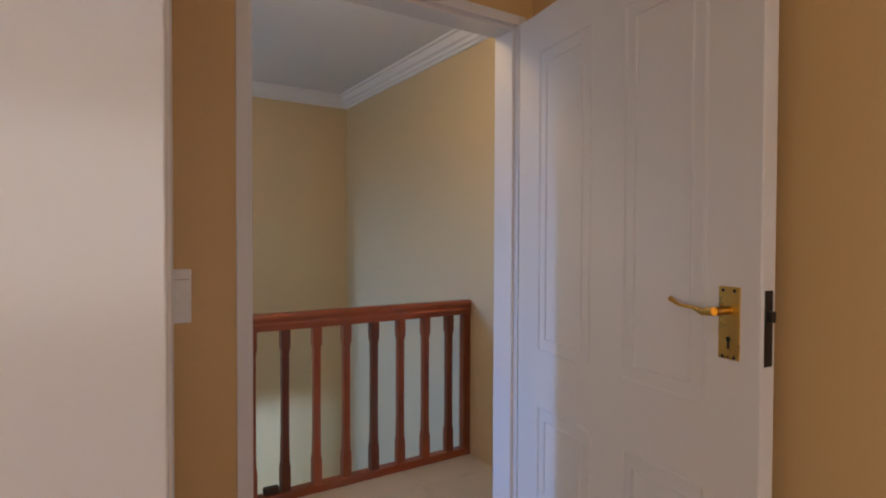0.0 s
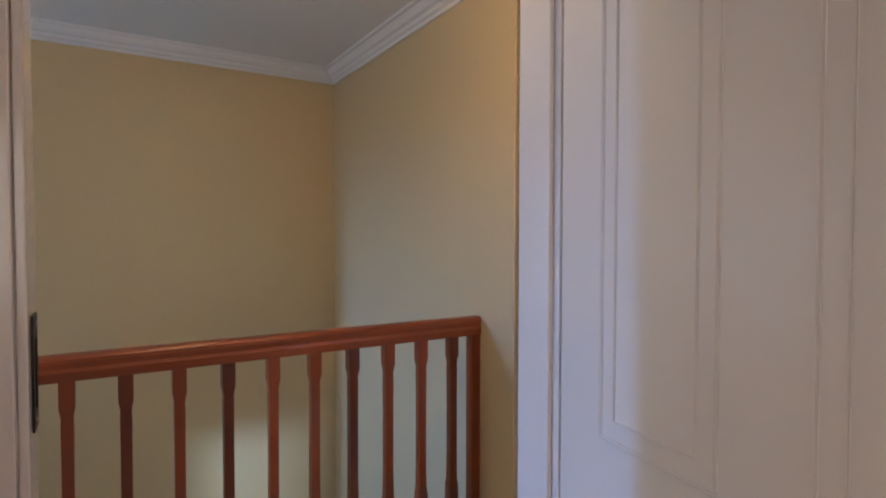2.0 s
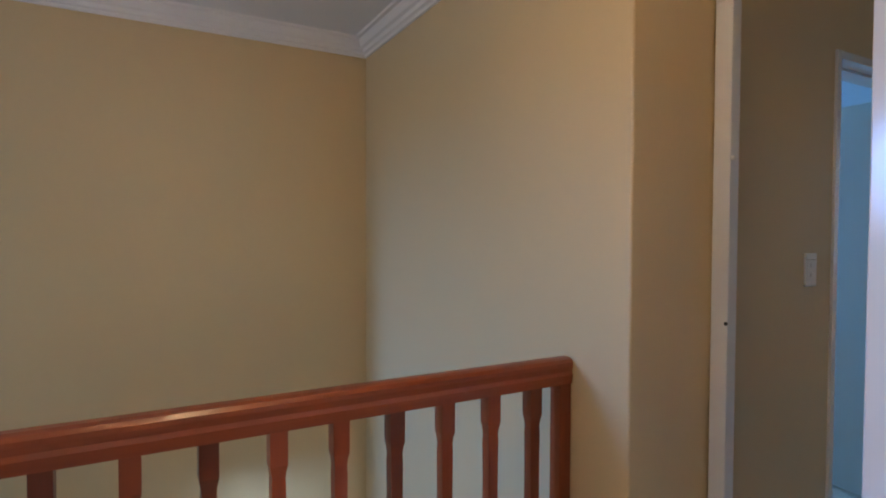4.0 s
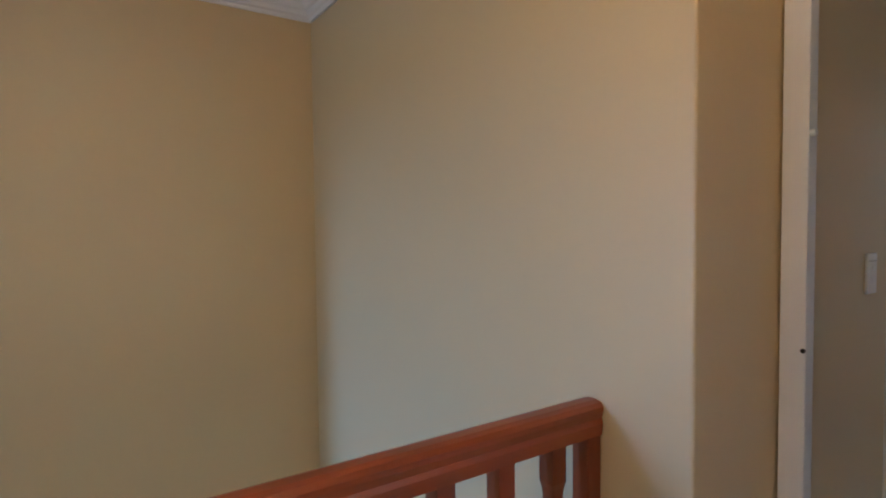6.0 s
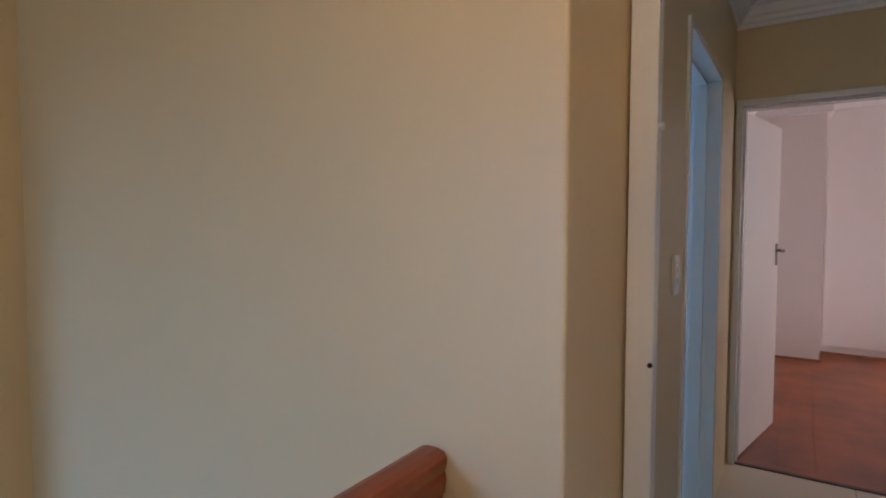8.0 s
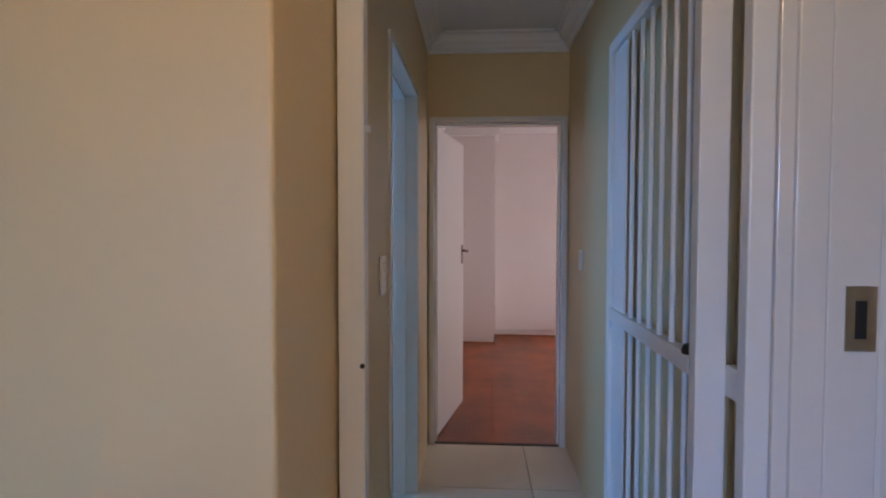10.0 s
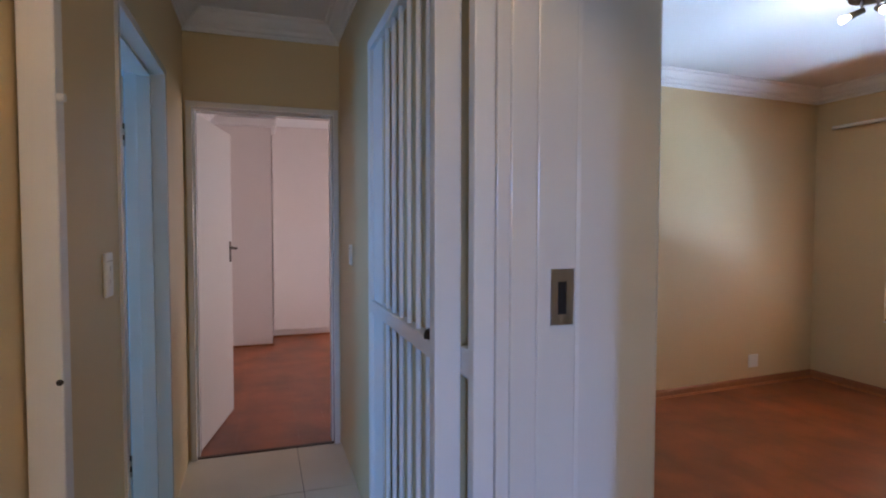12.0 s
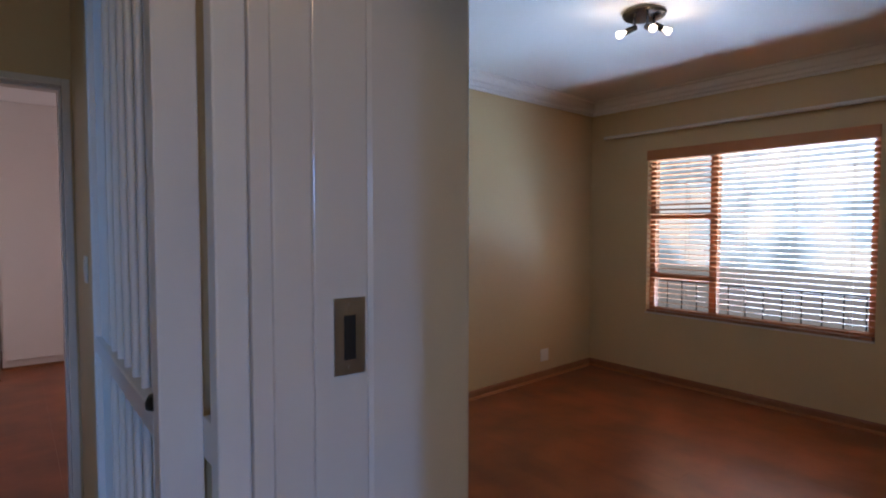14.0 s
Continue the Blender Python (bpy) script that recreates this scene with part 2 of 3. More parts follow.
structure("wall_bedroom_east", bm, M_WALL, "cream painted bedroom wall with a socket", "wall")
structure("wall_bedroom_south", boxes((0.098, YW - 0.2, 0, WX0, YW, H), (WX1, YW - 0.2, 0, XB + T, YW, H), (WX0, YW - 0.2, 0, WX1, YW, WZ0), (WX0, YW - 0.2, WZ1, WX1, YW, H)), M_WALL, "cream painted bedroom wall with the window", "wall")
bm = bmesh.new()
foot = [bm.verts.new((x, y, LOW)) for x, y in ((XR, YP), (1.826, YP), (1.826, YP + T), (XR + T, YP + T), (XR + T, YF + T), (XR, YF + T))]
ext = bmesh.ops.extrude_face_region(bm, geom=[bm.faces.new(foot)])
bmesh.ops.translate(bm, vec=(0, 0, H - LOW), verts=[v for v in ext["geom"] if isinstance(v, bmesh.types.BMVert)])
bmesh.ops.recalc_face_normals(bm, faces=bm.faces)
corner = [e for e in bm.edges if all(abs(v.co.x - XR) < 1e-4 and abs(v.co.y - YP) < 1e-4 for v in e.verts)]
bmesh.ops.bevel(bm, geom=corner, offset=0.008, segments=3, affect="EDGES", profile=0.5)
structure("wall_stair_east", bm, M_WALL, "cream painted stairwell wall turning into the passage", "wall")
structure("wall_stair_north", boxes((-3.2, YF, LOW, XR, YF + T, H)), M_WALL, "cream painted far wall of the stairwell", "wall")
structure("wall_stair_west", boxes((-3.2, T, LOW, -3.0, 0.75, H), (-3.2, 0.75, LOW, -3.0, 3.17, -0.4), (-3.2, 0.75, 1.95, -3.0, 3.17, H), (-3.2, 3.17, LOW, -3.0, YF, H)), M_WALL, "cream painted stairwell wall with a window", "wall")
structure("wall_stair_south", boxes((-3.0, T, LOW, XR, T + 0.1, -0.25)), M_WALL, "cream painted wall below the landing", "wall")
structure("wall_passage_north", boxes((1.826, YP, 2.065, 2.722, YP + T, H), (2.722, YP, 0, XE, YP + T, H)), M_WALL, "cream painted passage wall with a switch", "wall")
structure("wall_passage_end", boxes((XE, -0.0, 0, XE + T, 0.150, H), (XE, 0.150, 2.062, XE + T, 0.985, H), (XE, 0.985, 0, XE + T, YP + T, H)), M_WALL, "cream painted wall at the passage end", "wall")
structure("wall_bathroom_east", boxes((3.35, YP + T + 0.001, 0, 3.48, 3.1, H)), M_BATHTILE, "pale blue lit bathroom wall", "wall")
structure("wall_bathroom_north", boxes((XR + T, 3.1, 0, 2.05, 3.23, H), (2.95, 3.1, 0, 3.48, 3.23, H), (2.05, 3.1, 0, 2.95, 3.23, 1.05), (2.05, 3.1, 1.95, 2.95, 3.23, H)), M_BATHTILE, "pale bathroom wall with a window", "wall")
structure("wall_end_room_north", boxes((XE + T, YP + T, 0, 7.95, YP + 2 * T, H)), M_WHITEWALL, "white painted end room wall", "wall")
structure("wall_end_room_east", boxes((7.95, -3.2, 0, 8.08, YP + 2 * T, H)), M_WHITEWALL, "white painted end room wall", "wall")
structure("wall_end_room_south", boxes((XB + T, -3.2, 0, 5.5, -3.07, H), (6.9, -3.2, 0, 7.95, -3.07, H), (5.5, -3.2, 0, 6.9, -3.07, 0.65), (5.5, -3.2, 1.85, 6.9, -3.07, H)), M_WHITEWALL, "white painted end room wall with a window", "wall")
structure("wall_end_room_west", boxes((XB + T, -3.07, 0, XB + T + 0.06, -0.001, H), (XE + T, -0.06, 0, XB + T, -0.001, H)), M_WHITEWALL, "white painted end room wall", "wall")

# ---- floors and ceilings ----
structure("floor_landing_slab", boxes((-3.0, TS, -0.25, XR, 1.33, -0.012), (XR, TS, -0.25, XE + T, YP, -0.012)), M_GROUT, "grout bed below the landing tiles", "floor")
structure("floor_first_room", boxes((-3.6, -3.9, -0.2, 0.110, TS - 0.001, -0.002)), M_PLANK_B, "red-brown laminate floor of the first room", "floor")
structure("floor_bathroom", boxes((XR + T, YP, -0.25, 3.35, 3.1, -0.002)), M_TILE, "pale tiled bathroom floor", "floor")
structure("floor_stair_bottom", boxes((-3.0, T, LOW - 0.1, XR, YF, LOW)), M_TILE, "cream tiled floor below the stairs", "floor")
floor_b = structure("floor_bedroom", boxes((0.111, YW, -0.2, XB, TS - 0.001, -0.012)), M_GROUT, "red-brown laminate plank floor of the bedroom", "floor")
floor_c = structure("floor_end_room", boxes((XE + T, 0.0, -0.2, XB + T, YP + T, -0.012), (XB + T, -3.07, -0.2, 7.95, YP + T, -0.012), (XE + 0.02, 0.150, -0.2, XE + T, 0.985, -0.012)), M_GROUT, "red-brown laminate plank floor of the end room", "floor")
structure("ceiling", boxes((-3.73, -4.23, H, 8.08, YF + T, H + 0.12)), M_CEIL, "white painted plaster ceiling", "ceiling")

CORN = [(0, 0), (0, -0.088), (0.012, -0.088), (0.016, -0.074), (0.030, -0.068), (0.036, -0.052), (0.052, -0.044), (0.066, -0.026), (0.072, -0.012), (0.090, -0.010), (0.096, 0)]


def cornice(name, a, b, side, mitre=(0, 0), s=1.0):
    bm = sweep([(o * s, h * s) for o, h in CORN], (*a, H), (*b, H), side=side, mitre=mitre)
    structure(name, bm, M_CORNICE, "white moulded plaster cornice below the ceiling", "cornice")


cornice("cornice_stair_east", (XR, YP), (XR, YF), (-1, 0, 0), (-1, 1), 1.1)
cornice("cornice_stair_north", (-3.0, YF), (XR, YF), (0, -1, 0), (0, 1), 1.1)
cornice("cornice_landing", (-3.0, TS), (1.23, TS), (0, 1, 0))
cornice("cornice_passage_south", (1.23, TP), (XE, TP), (0, 1, 0), (0, 1))
cornice("cornice_passage_north", (XR, YP), (XE, YP), (0, -1, 0), (-1, 1))
cornice("cornice_passage_end", (XE, TP), (XE, YP), (-1, 0, 0), (1, 1), 1.2)
cornice("cornice_bedroom_east", (XB, YW), (XB + KE * YW, 0), (-1, -KE, 0), (1, 0), 1.3)
cornice("cornice_bedroom_south", (0.2, YW), (XB, YW), (0, 1, 0), (0, 1), 1.3)
cornice("cornice_end_room_north", (XE + T, YP + T), (7.95, YP + T), (0, -1, 0), (0, 1))


def skirting(name, a, b, side, mitre=(0, 0)):
    structure(name, sweep([(0, 0), (0.016, 0), (0.016, 0.052), (0.010, 0.064), (0, 0.068)], (*a, 0.0), (*b, 0.0), side=side, mitre=mitre), M_SKIRT, "narrow brown wooden skirting board", "skirting")
    structure(name + "_bead", sweep([(0.0165, 0), (0.030, 0), (0.028, 0.012), (0.0165, 0.018)], (*a, 0.0), (*b, 0.0), side=side, mitre=mitre), M_FRAME, "light wooden quarter bead along the skirting", "skirting")


skirting("baseboard_bedroom_east", (XB, YW), (XB + KE * YW, -0.01), (-1, -KE, 0), (1, 0))
skirting("baseboard_bedroom_south", (0.2, YW), (XB, YW), (0, 1, 0), (0, 1))


# ---- doors ----
def door_frame(name, label, m, width, depth, rebate, height=2.032):
    """A timber frame around an opening that runs along local x from 0 to width; depth along local y; a stop of its own."""
    j = 0.032
    ob = thing(name, label, "door frame", m, kind="structure")
    part("jamb", boxes((-j, 0, 0, 0, depth, height + j), bev=0.002), M_GLOSS, ob)
    part("jamb", boxes((width, 0, 0, width + j, depth, height + j), bev=0.002), M_GLOSS, ob)
    part("head", boxes((0.0005, 0, height, width - 0.0005, depth, height + j), bev=0.002), M_GLOSS, ob)
    a, b = rebate
    part("stop", boxes((0, a, 0, 0.012, b, height - 0.012), bev=0.002), M_GLOSS, ob)
    part("stop", boxes((width - 0.012, a, 0, width, b, height - 0.012), bev=0.002), M_GLOSS, ob)
    part("stop", boxes((0, a, height - 0.012, width, b, height), bev=0.002), M_GLOSS, ob)
    return ob


def raised_line(bm, x0, z0, x1, z1, y, w=0.012, d=0.004):
    """A rectangular moulding line on a door face."""
    for r in ((x0, z0, x1, z0 + w), (x0, z1 - w, x1, z1), (x0, z0 + w, x0 + w, z1 - w), (x1 - w, z0 + w, x1, z1 - w)):
        box(bm, r[0], y - d, r[1], r[2], y + d, r[3], bev=0.0025)


def lever(parent, x, y, z, way, out, mat, mat_plate, plate_h=0.15):
    """A lever handle on a backplate at (x, y, z); way: the way in which the lever points along x; out: along y."""
    bm = boxes((x - 0.024, y, z - plate_h * 0.66, x + 0.024, y + out * 0.004, z + plate_h * 0.32), bev=0.0012)
    plate = part("backplate", bm, mat_plate, parent, "lacquered metal backplate")
    bm = bmesh.new()
    rod(bm, (x, y, z), (x, y + out * 0.045, z), 0.0085)
    pts = [(x, z), (x + way * 0.028, z - 0.004), (x + way * 0.052, z + 0.002), (x + way * 0.088, z + 0.004), (x + way * 0.112, z + 0.015)]
    rad = [0.0095, 0.0075, 0.0042, 0.0038, 0.0062]
    for i in range(4):
        rod(bm, (pts[i][0], y + out * 0.045, pts[i][1]), (pts[i + 1][0], y + out * 0.045, pts[i + 1][1]), rad[i], rad[i + 1])
    part("lever", bm, mat, parent, smooth=True)
    bm = bmesh.new()
    rod(bm, (x, y + out * 0.004, z - 0.058), (x, y + out * 0.0048, z - 0.058), 0.0055)
    box(bm, x - 0.0028, y + out * 0.004, z - 0.078, x + 0.0028, y + out * 0.0048, z - 0.058)
    part("keyhole", bm, M_DARKHOLE, plate)
    for dx in (-0.013, 0.013):
        for dz in (plate_h * 0.32 - 0.008, -plate_h * 0.68 + 0.008):
            part("screw", rod(bmesh.new(), (x + dx, y + out * 0.003, z + dz), (x + dx, y + out * 0.0052, z + dz), 0.0035), M_DARK, plate)


def door_leaf(name, label, m, width, side, metal, panels=True):
    """A leaf hinged at local x=0, running along local +x, 0.04 thick in local y; side: the face that carries the shown lever."""
    ob = thing(name, label, "door", m)
    bm = boxes((0.003, 0, 0.008, width, 0.04, 2.028), bev=0.003)
    part("leaf", bm, M_DOOR, ob)
    if panels:
        for y in (0.0, 0.04):
            bm = bmesh.new()
            for x0, x1 in ((0.125, 0.375), (0.505, 0.750)):
                raised_line(bm, x0, 0.965, x1, 1.90, y, 0.006, 0.0004)
                raised_line(bm, x0 + 0.036, 1.003, x1 - 0.036, 1.862, y, 0.004, 0.0005)
                raised_line(bm, x0, 0.20, x1, 0.79, y, 0.006, 0.0004)
                raised_line(bm, x0 + 0.036, 0.238, x1 - 0.036, 0.752, y, 0.004, 0.0005)
            part("panel_moulding", bm, M_DOOR, ob)
    for y, out in ((0.0, -1), (0.04, 1)):
        lever(ob, width - (0.067 if panels else 0.052), y, 1.174 if panels else 1.205, -1, out, metal, metal)
    if panels:
        part("lock_faceplate", boxes((width - 0.001, 0.009, 1.072, width + 0.0015, 0.031, 1.219)), M_DARK, ob, "tarnished lock faceplate")
        part("latch_bolt", boxes((width, 0.013, 1.158, width + 0.012, 0.027, 1.18), bev=0.002), M_DARK, ob)
    for z in (0.25, 1.78):
        part("hinge", rod(bmesh.new(), (0.0, 0.044, z - 0.05), (0.0, 0.044, z + 0.05), 0.006), M_CHROME, ob)
    return ob


def strike_plate(name, m, mat, h=0.135, w=0.057):
    """A flat plate in local xz, facing local -y, with a slot."""
    ob = thing(name, "tarnished metal strike plate with a slot in a white door frame", "strike plate", m)
    bm = bmesh.new()
    s = 0.012
    for r in ((-w / 2, -h / 2, -s, h / 2), (s, -h / 2, w / 2, h / 2), (-s, -h / 2, s, -h / 2 + 0.025), (-s, h / 2 - 0.03, s, h / 2)):
        box(bm, r[0], -0.0025, r[1], r[2], 0, r[3])
    part("plate", bm, mat, ob)
    part("slot", boxes((-s, -0.0008, -h / 2 + 0.025, s, 0, h / 2 - 0.03)), M_DARKHOLE, ob)
    for z in (-h / 2 + 0.012, h / 2 - 0.012):
        part("screw", rod(bmesh.new(), (0, -0.0035, z), (0, -0.002, z), 0.004), M_CHROME, ob)
    return ob


door_frame("door_frame_first_room", "white gloss door frame of the first room", pose(-0.875, YA - 0.004, 0), 0.877, 0.118, (0.020, 0.116))
door_leaf("door_first_room", "white panelled door standing open with a brass lever handle", pose(-0.004, YA - 0.012, 0, 0, 0, -98.8), 0.876, 1, M_BRASS)
strike_plate("strike_plate_first_room", pose(-0.862, 0.04, 1.15, 0, 0, 90), M_DARK, 0.15, 0.045)
bf = door_frame("door_frame_bedroom", "white gloss door frame of the bedroom with a deep lining", pose(0.165, -0.014, 0), 0.887, 0.102, (0.008, 0.072))
part("lining", boxes((0.888, -0.104, 0, 0.93, -0.001, H - 0.02), bev=0.003), M_GLOSS, bf)
strike_plate("strike_plate_bedroom", pose(1.0525, -0.0795, 1.200, 0, 0, -90), M_CHROME, 0.133, 0.06)
door_frame("door_frame_bathroom", "white gloss frame around the bathroom doorway", pose(1.858, YP - 0.01, 0), 0.832, 0.165, (0.06, 0.118), 2.045)
door_frame("door_frame_end_room", "white gloss frame of the end room door", pose(XE + 0.145, 0.172, 0, 0, 0, 90), 0.791, 0.16, (0.02, 0.1), 2.042)
door_leaf("door_end_room", "plain white flush door standing open with a chrome lever", pose(XE + 0.09, 0.955, 0, 0, 0, -11.2), 0.785, -1, M_SMOKED, False)

bath_door = thing("door_bathroom", "plain white bathroom door standing open into the bathroom", "door", pose(2.70, YP + 0.168, 0, 0, 0, 84))
part("leaf", boxes((0.004, -0.04, 0.01, 0.80, 0, 2.035), bev=0.003), M_DOOR, bath_door)
for z in (0.27, 1.77):
    hg = part("hinge", boxes((-0.0225, 0.001, z - 0.05, -0.0045, 0.0045, z + 0.05)), M_CHROME, bath_door, "tarnished butt hinge")
    for k in range(4):
        part("knuckle", rod(bmesh.new(), (-0.004, 0.007, z - 0.05 + 0.0255 * k), (-0.004, 0.007, z - 0.027 + 0.0255 * k), 0.0065), M_SMOKED if k % 2 else M_CHROME, hg, smooth=True)

# ---- balustrade ----
rail_top = 0.945
bal = thing("balustrade", "red varnished wooden balustrade with turned square balusters along the landing", "balustrade")
RP = [(-0.034, 0), (-0.034, -0.012), (-0.029, -0.030), (-0.033, -0.042), (-0.030, -0.072), (0.030, -0.072), (0.033, -0.042), (0.029, -0.030), (0.034, -0.012), (0.034, 0), (0.026, 0.010), (0.012, 0.014), (-0.012, 0.014), (-0.026, 0.010)]
YB = 1.28
part("handrail", sweep(RP, (-3.0, YB, rail_top - 0.014), (XR - 0.003, YB, rail_top - 0.014), side=(0, 1, 0)), M_RAIL, bal)
part("bottom_rail", boxes((-3.0, YB - 0.030, 0.002, XR - 0.003, YB + 0.030, 0.045), bev=0.005), M_RAIL, bal)


def baluster_mesh():
    """A square baluster: thick ends with ogee shoulders and a slimmer middle."""
    bm = bmesh.new()
    z0, z1 = 0.045, rail_top - 0.086
    prof = [(z0, 0.0225), (z0 + 0.125, 0.0225), (z0 + 0.135, 0.0205), (z0 + 0.150, 0.0185), (z0 + 0.28, 0.0172),
            (z1 - 0.26, 0.0172), (z1 - 0.150, 0.0180), (z1 - 0.125, 0.0168), (z1 - 0.105, 0.0190), (z1 - 0.090, 0.0225), (z1, 0.0225)]
    rings = []
    for z, r in prof:
        rings.append([bm.verts.new((sx * r, sy * r, z)) for sx, sy in ((-1, -1), (1, -1), (1, 1), (-1, 1))])
    for p, q in zip(rings, rings[1:]):
        for i in range(4):
            bm.faces.new((p[i], p[(i + 1) % 4], q[(i + 1) % 4], q[i]))
    bm.faces.new(rings[0][::-1])
    bm.faces.new(rings[-1])
    bmesh.ops.recalc_face_normals(bm, faces=bm.faces)
    return mesh("baluster", bm, M_BAL)


bal_me = baluster_mesh()
part("end_post", boxes((XR - 0.05, YB - 0.027, 0.003, XR - 0.004, YB + 0.027, rail_top - 0.086), bev=0.003), M_BAL, bal)
for i in range(22):
    b = new("baluster", bal_me)
    b.location = (0.581 - 0.1635 * i, YB, 0)
    b.parent = bal

# ---- security gate ----
gate_frame = thing("gate_frame", "white painted steel frame of the security gate across the passage", "gate frame", kind="structure")
part("post", boxes((1.090, YP - 0.066, 0, 1.135, YP - 0.006, 2.10), bev=0.003), M_STEEL, gate_frame)
part("post", boxes((1.060, TS + 0.004, 0, 1.100, 0.140, 2.10), bev=0.004), M_STEEL, gate_frame)
part("head", boxes((1.090, TS + 0.004, 2.1005, 1.135, YP - 0.006, 2.145), bev=0.003), M_STEEL, gate_frame)
part("lock_hole", rod(bmesh.new(), (1.0885, YP - 0.060, 1.076), (1.092, YP - 0.060, 1.076), 0.006), M_DARKHOLE, gate_frame)
part("rubber_stop", rod(bmesh.new(), (1.10, YP - 0.078, 1.60), (1.10, YP - 0.065, 1.60), 0.008), M_PLASTIC, gate_frame)
GY = 0.182
gate = thing("security_gate", "white steel barred security gate folded open against the passage wall", "security gate")
g0, g1, gt = 1.165, 2.03, 2.07
part("stile", boxes((g0, GY - 0.050, 0.02, g0 + 0.042, GY + 0.018, gt), bev=0.003), M_STEEL, gate)
part("stile", boxes((g1 - 0.04, GY - 0.018, 0.02, g1, GY + 0.018, gt), bev=0.003), M_STEEL, gate)
part("side_plate", boxes((1.83, GY - 0.003, 0.05, g1 - 0.0405, GY + 0.003, gt - 0.041)), M_STEEL, gate)
for z, h in ((gt - 0.04, 0.04), (0.02, 0.03), (1.038, 0.046)):
    part("rail", boxes((g0 + 0.0425, GY - 0.018, z, g1 - 0.0405, GY + 0.018, z + h), bev=0.003), M_STEEL, gate)
for i in range(6):
    x = 1.272 + 0.097 * i
    part("bar", rod(bmesh.new(), (x, GY, 0.05), (x, GY, 1.038), 0.0085, seg=12), M_STEEL, gate, smooth=True)
    part("bar", rod(bmesh.new(), (x, GY, 1.084), (x, GY, gt - 0.04), 0.0085, seg=12), M_STEEL, gate, smooth=True)
part("hinge_lug", boxes((1.1005, 0.110, 1.005, g0 - 0.0005, 0.134, 1.075), bev=0.002), M_STEEL, gate)
knob = part("lock_knob", lathe([(0.022, 1.0845), (0.023, 1.094), (0.018, 1.106), (0.006, 1.110)], 16), M_DARK, gate, "dark lock knob on the middle rail", True)
knob.location = (1.226, GY + 0.004, 0)

# ---- switches and sockets ----
def wall_switch(name, label, m, w, h, rockers):
    """A plate in local xz that faces local -y."""
    ob = thing(name, label, "light switch", m)
    part("plate", boxes((-w / 2, -0.009, -h / 2, w / 2, 0, h / 2), bev=0.003), M_PLASTIC, ob)
    for i in range(rockers):
        z = (i - (rockers - 1) / 2) * 0.036
        part("rocker", boxes((-0.010, -0.0135, z - 0.008, 0.010, -0.0106, z + 0.008), bev=0.0012), M_PLASTIC, ob)
    if rockers:
        part("surround", boxes((-w * 0.41, -0.0105, -h * 0.30, w * 0.41, -0.0088, h * 0.30), bev=0.001), M_PLASTIC, ob)
        part("ridge", boxes((-w * 0.41, -0.0115, h * 0.32, w * 0.41, -0.0088, h * 0.36), bev=0.001), M_PLASTIC, ob)
        part("groove", boxes((-w * 0.41, -0.0093, h * 0.302, w * 0.41, -0.0088, h * 0.312)), M_GROUT, ob)
    return ob


wall_switch("light_switch", "white plastic light switch on the ochre wall", pose(-1.052, YA - 0.0005, 1.178), 0.082, 0.128, 1)
wall_switch("light_switch", "white plastic double light switch on the passage wall", pose(1.672, YP - 0.001, 1.228), 0.075, 0.125, 2)
wall_switch("light_switch", "small white light switch beside the end door", pose(2.90, TP + 0.001, 1.21, 0, 0, 180), 0.07, 0.11, 1)
sock = wall_switch("wall_socket", "white blank socket plate low on the bedroom wall", pose(XB - 0.001 - KE * (-3.42 - YW), -3.42, 0.212, 0, 0, -86.6), 0.11, 0.11, 0)
sock["category"] = "socket"

# ---- first room ----
wr = thing("wardrobe", "tall white wardrobe with a flat side panel", "wardrobe")
part("body", boxes((-2.6, -0.68, 0.08, -1.121, YA - 0.002, 2.52), bev=0.012), M_GLOSS, wr)
part("plinth", boxes((-2.6, -0.65, 0, -1.131, YA - 0.002, 0.08)), M_GLOSS, wr)
for x0, x1 in ((-2.59, -1.87), (-1.865, -1.131)):
    d = part("door", boxes((x0, -0.702, 0.09, x1, -0.6815, 2.5), bev=0.004), M_GLOSS, wr)
    part("knob", rod(bmesh.new(), ((x0 + 0.05 if x0 > -2 else x1 - 0.05), -0.725, 1.1), ((x0 + 0.05 if x0 > -2 else x1 - 0.05), -0.702, 1.1), 0.013), M_CHROME, d, smooth=True)

# ---- bedroom window ----
YO = YW - 0.12
win = thing("window_1", "brown timber window with a fixed light and side casement", "window", kind="structure")
f = 0.05
part("window_frame", boxes((WX0, YO, WZ0, WX0 + f, YO + 0.06, WZ1), (WX1 - f, YO, WZ0, WX1, YO + 0.06, WZ1), (WX0 + f, YO, WZ0, WX1 - f, YO + 0.06, WZ0 + f), (WX0 + f, YO, WZ1 - f, WX1 - f, YO + 0.06, WZ1)), M_FRAME, win)
part("mullion", boxes((2.365, YO, WZ0 + f, 2.425, YO + 0.06, WZ1 - f)), M_FRAME, win)
for z in (0.905, 1.45):
    part("transom", boxes((2.4255, YO, z, WX1 - f, YO + 0.06, z + 0.05)), M_FRAME, win)
for x0, x1, z0, z1 in ((WX0 + f, 2.365, WZ0 + f, WZ1 - f), (2.425, WX1 - f, WZ0 + f, 0.905), (2.425, WX1 - f, 0.955, 1.45), (2.425, WX1 - f, 1.50, WZ1 - f)):
    p = part("pane", boxes((x0, YO + 0.028, z0, x1, YO + 0.032, z1)), M_GLASS, win)
    p.visible_shadow = False
part("window_sill", boxes((WX0, YO + 0.061, WZ0 - 0.001, WX1, YW + 0.012, WZ0 + 0.012), bev=0.003), M_GLOSS, win)
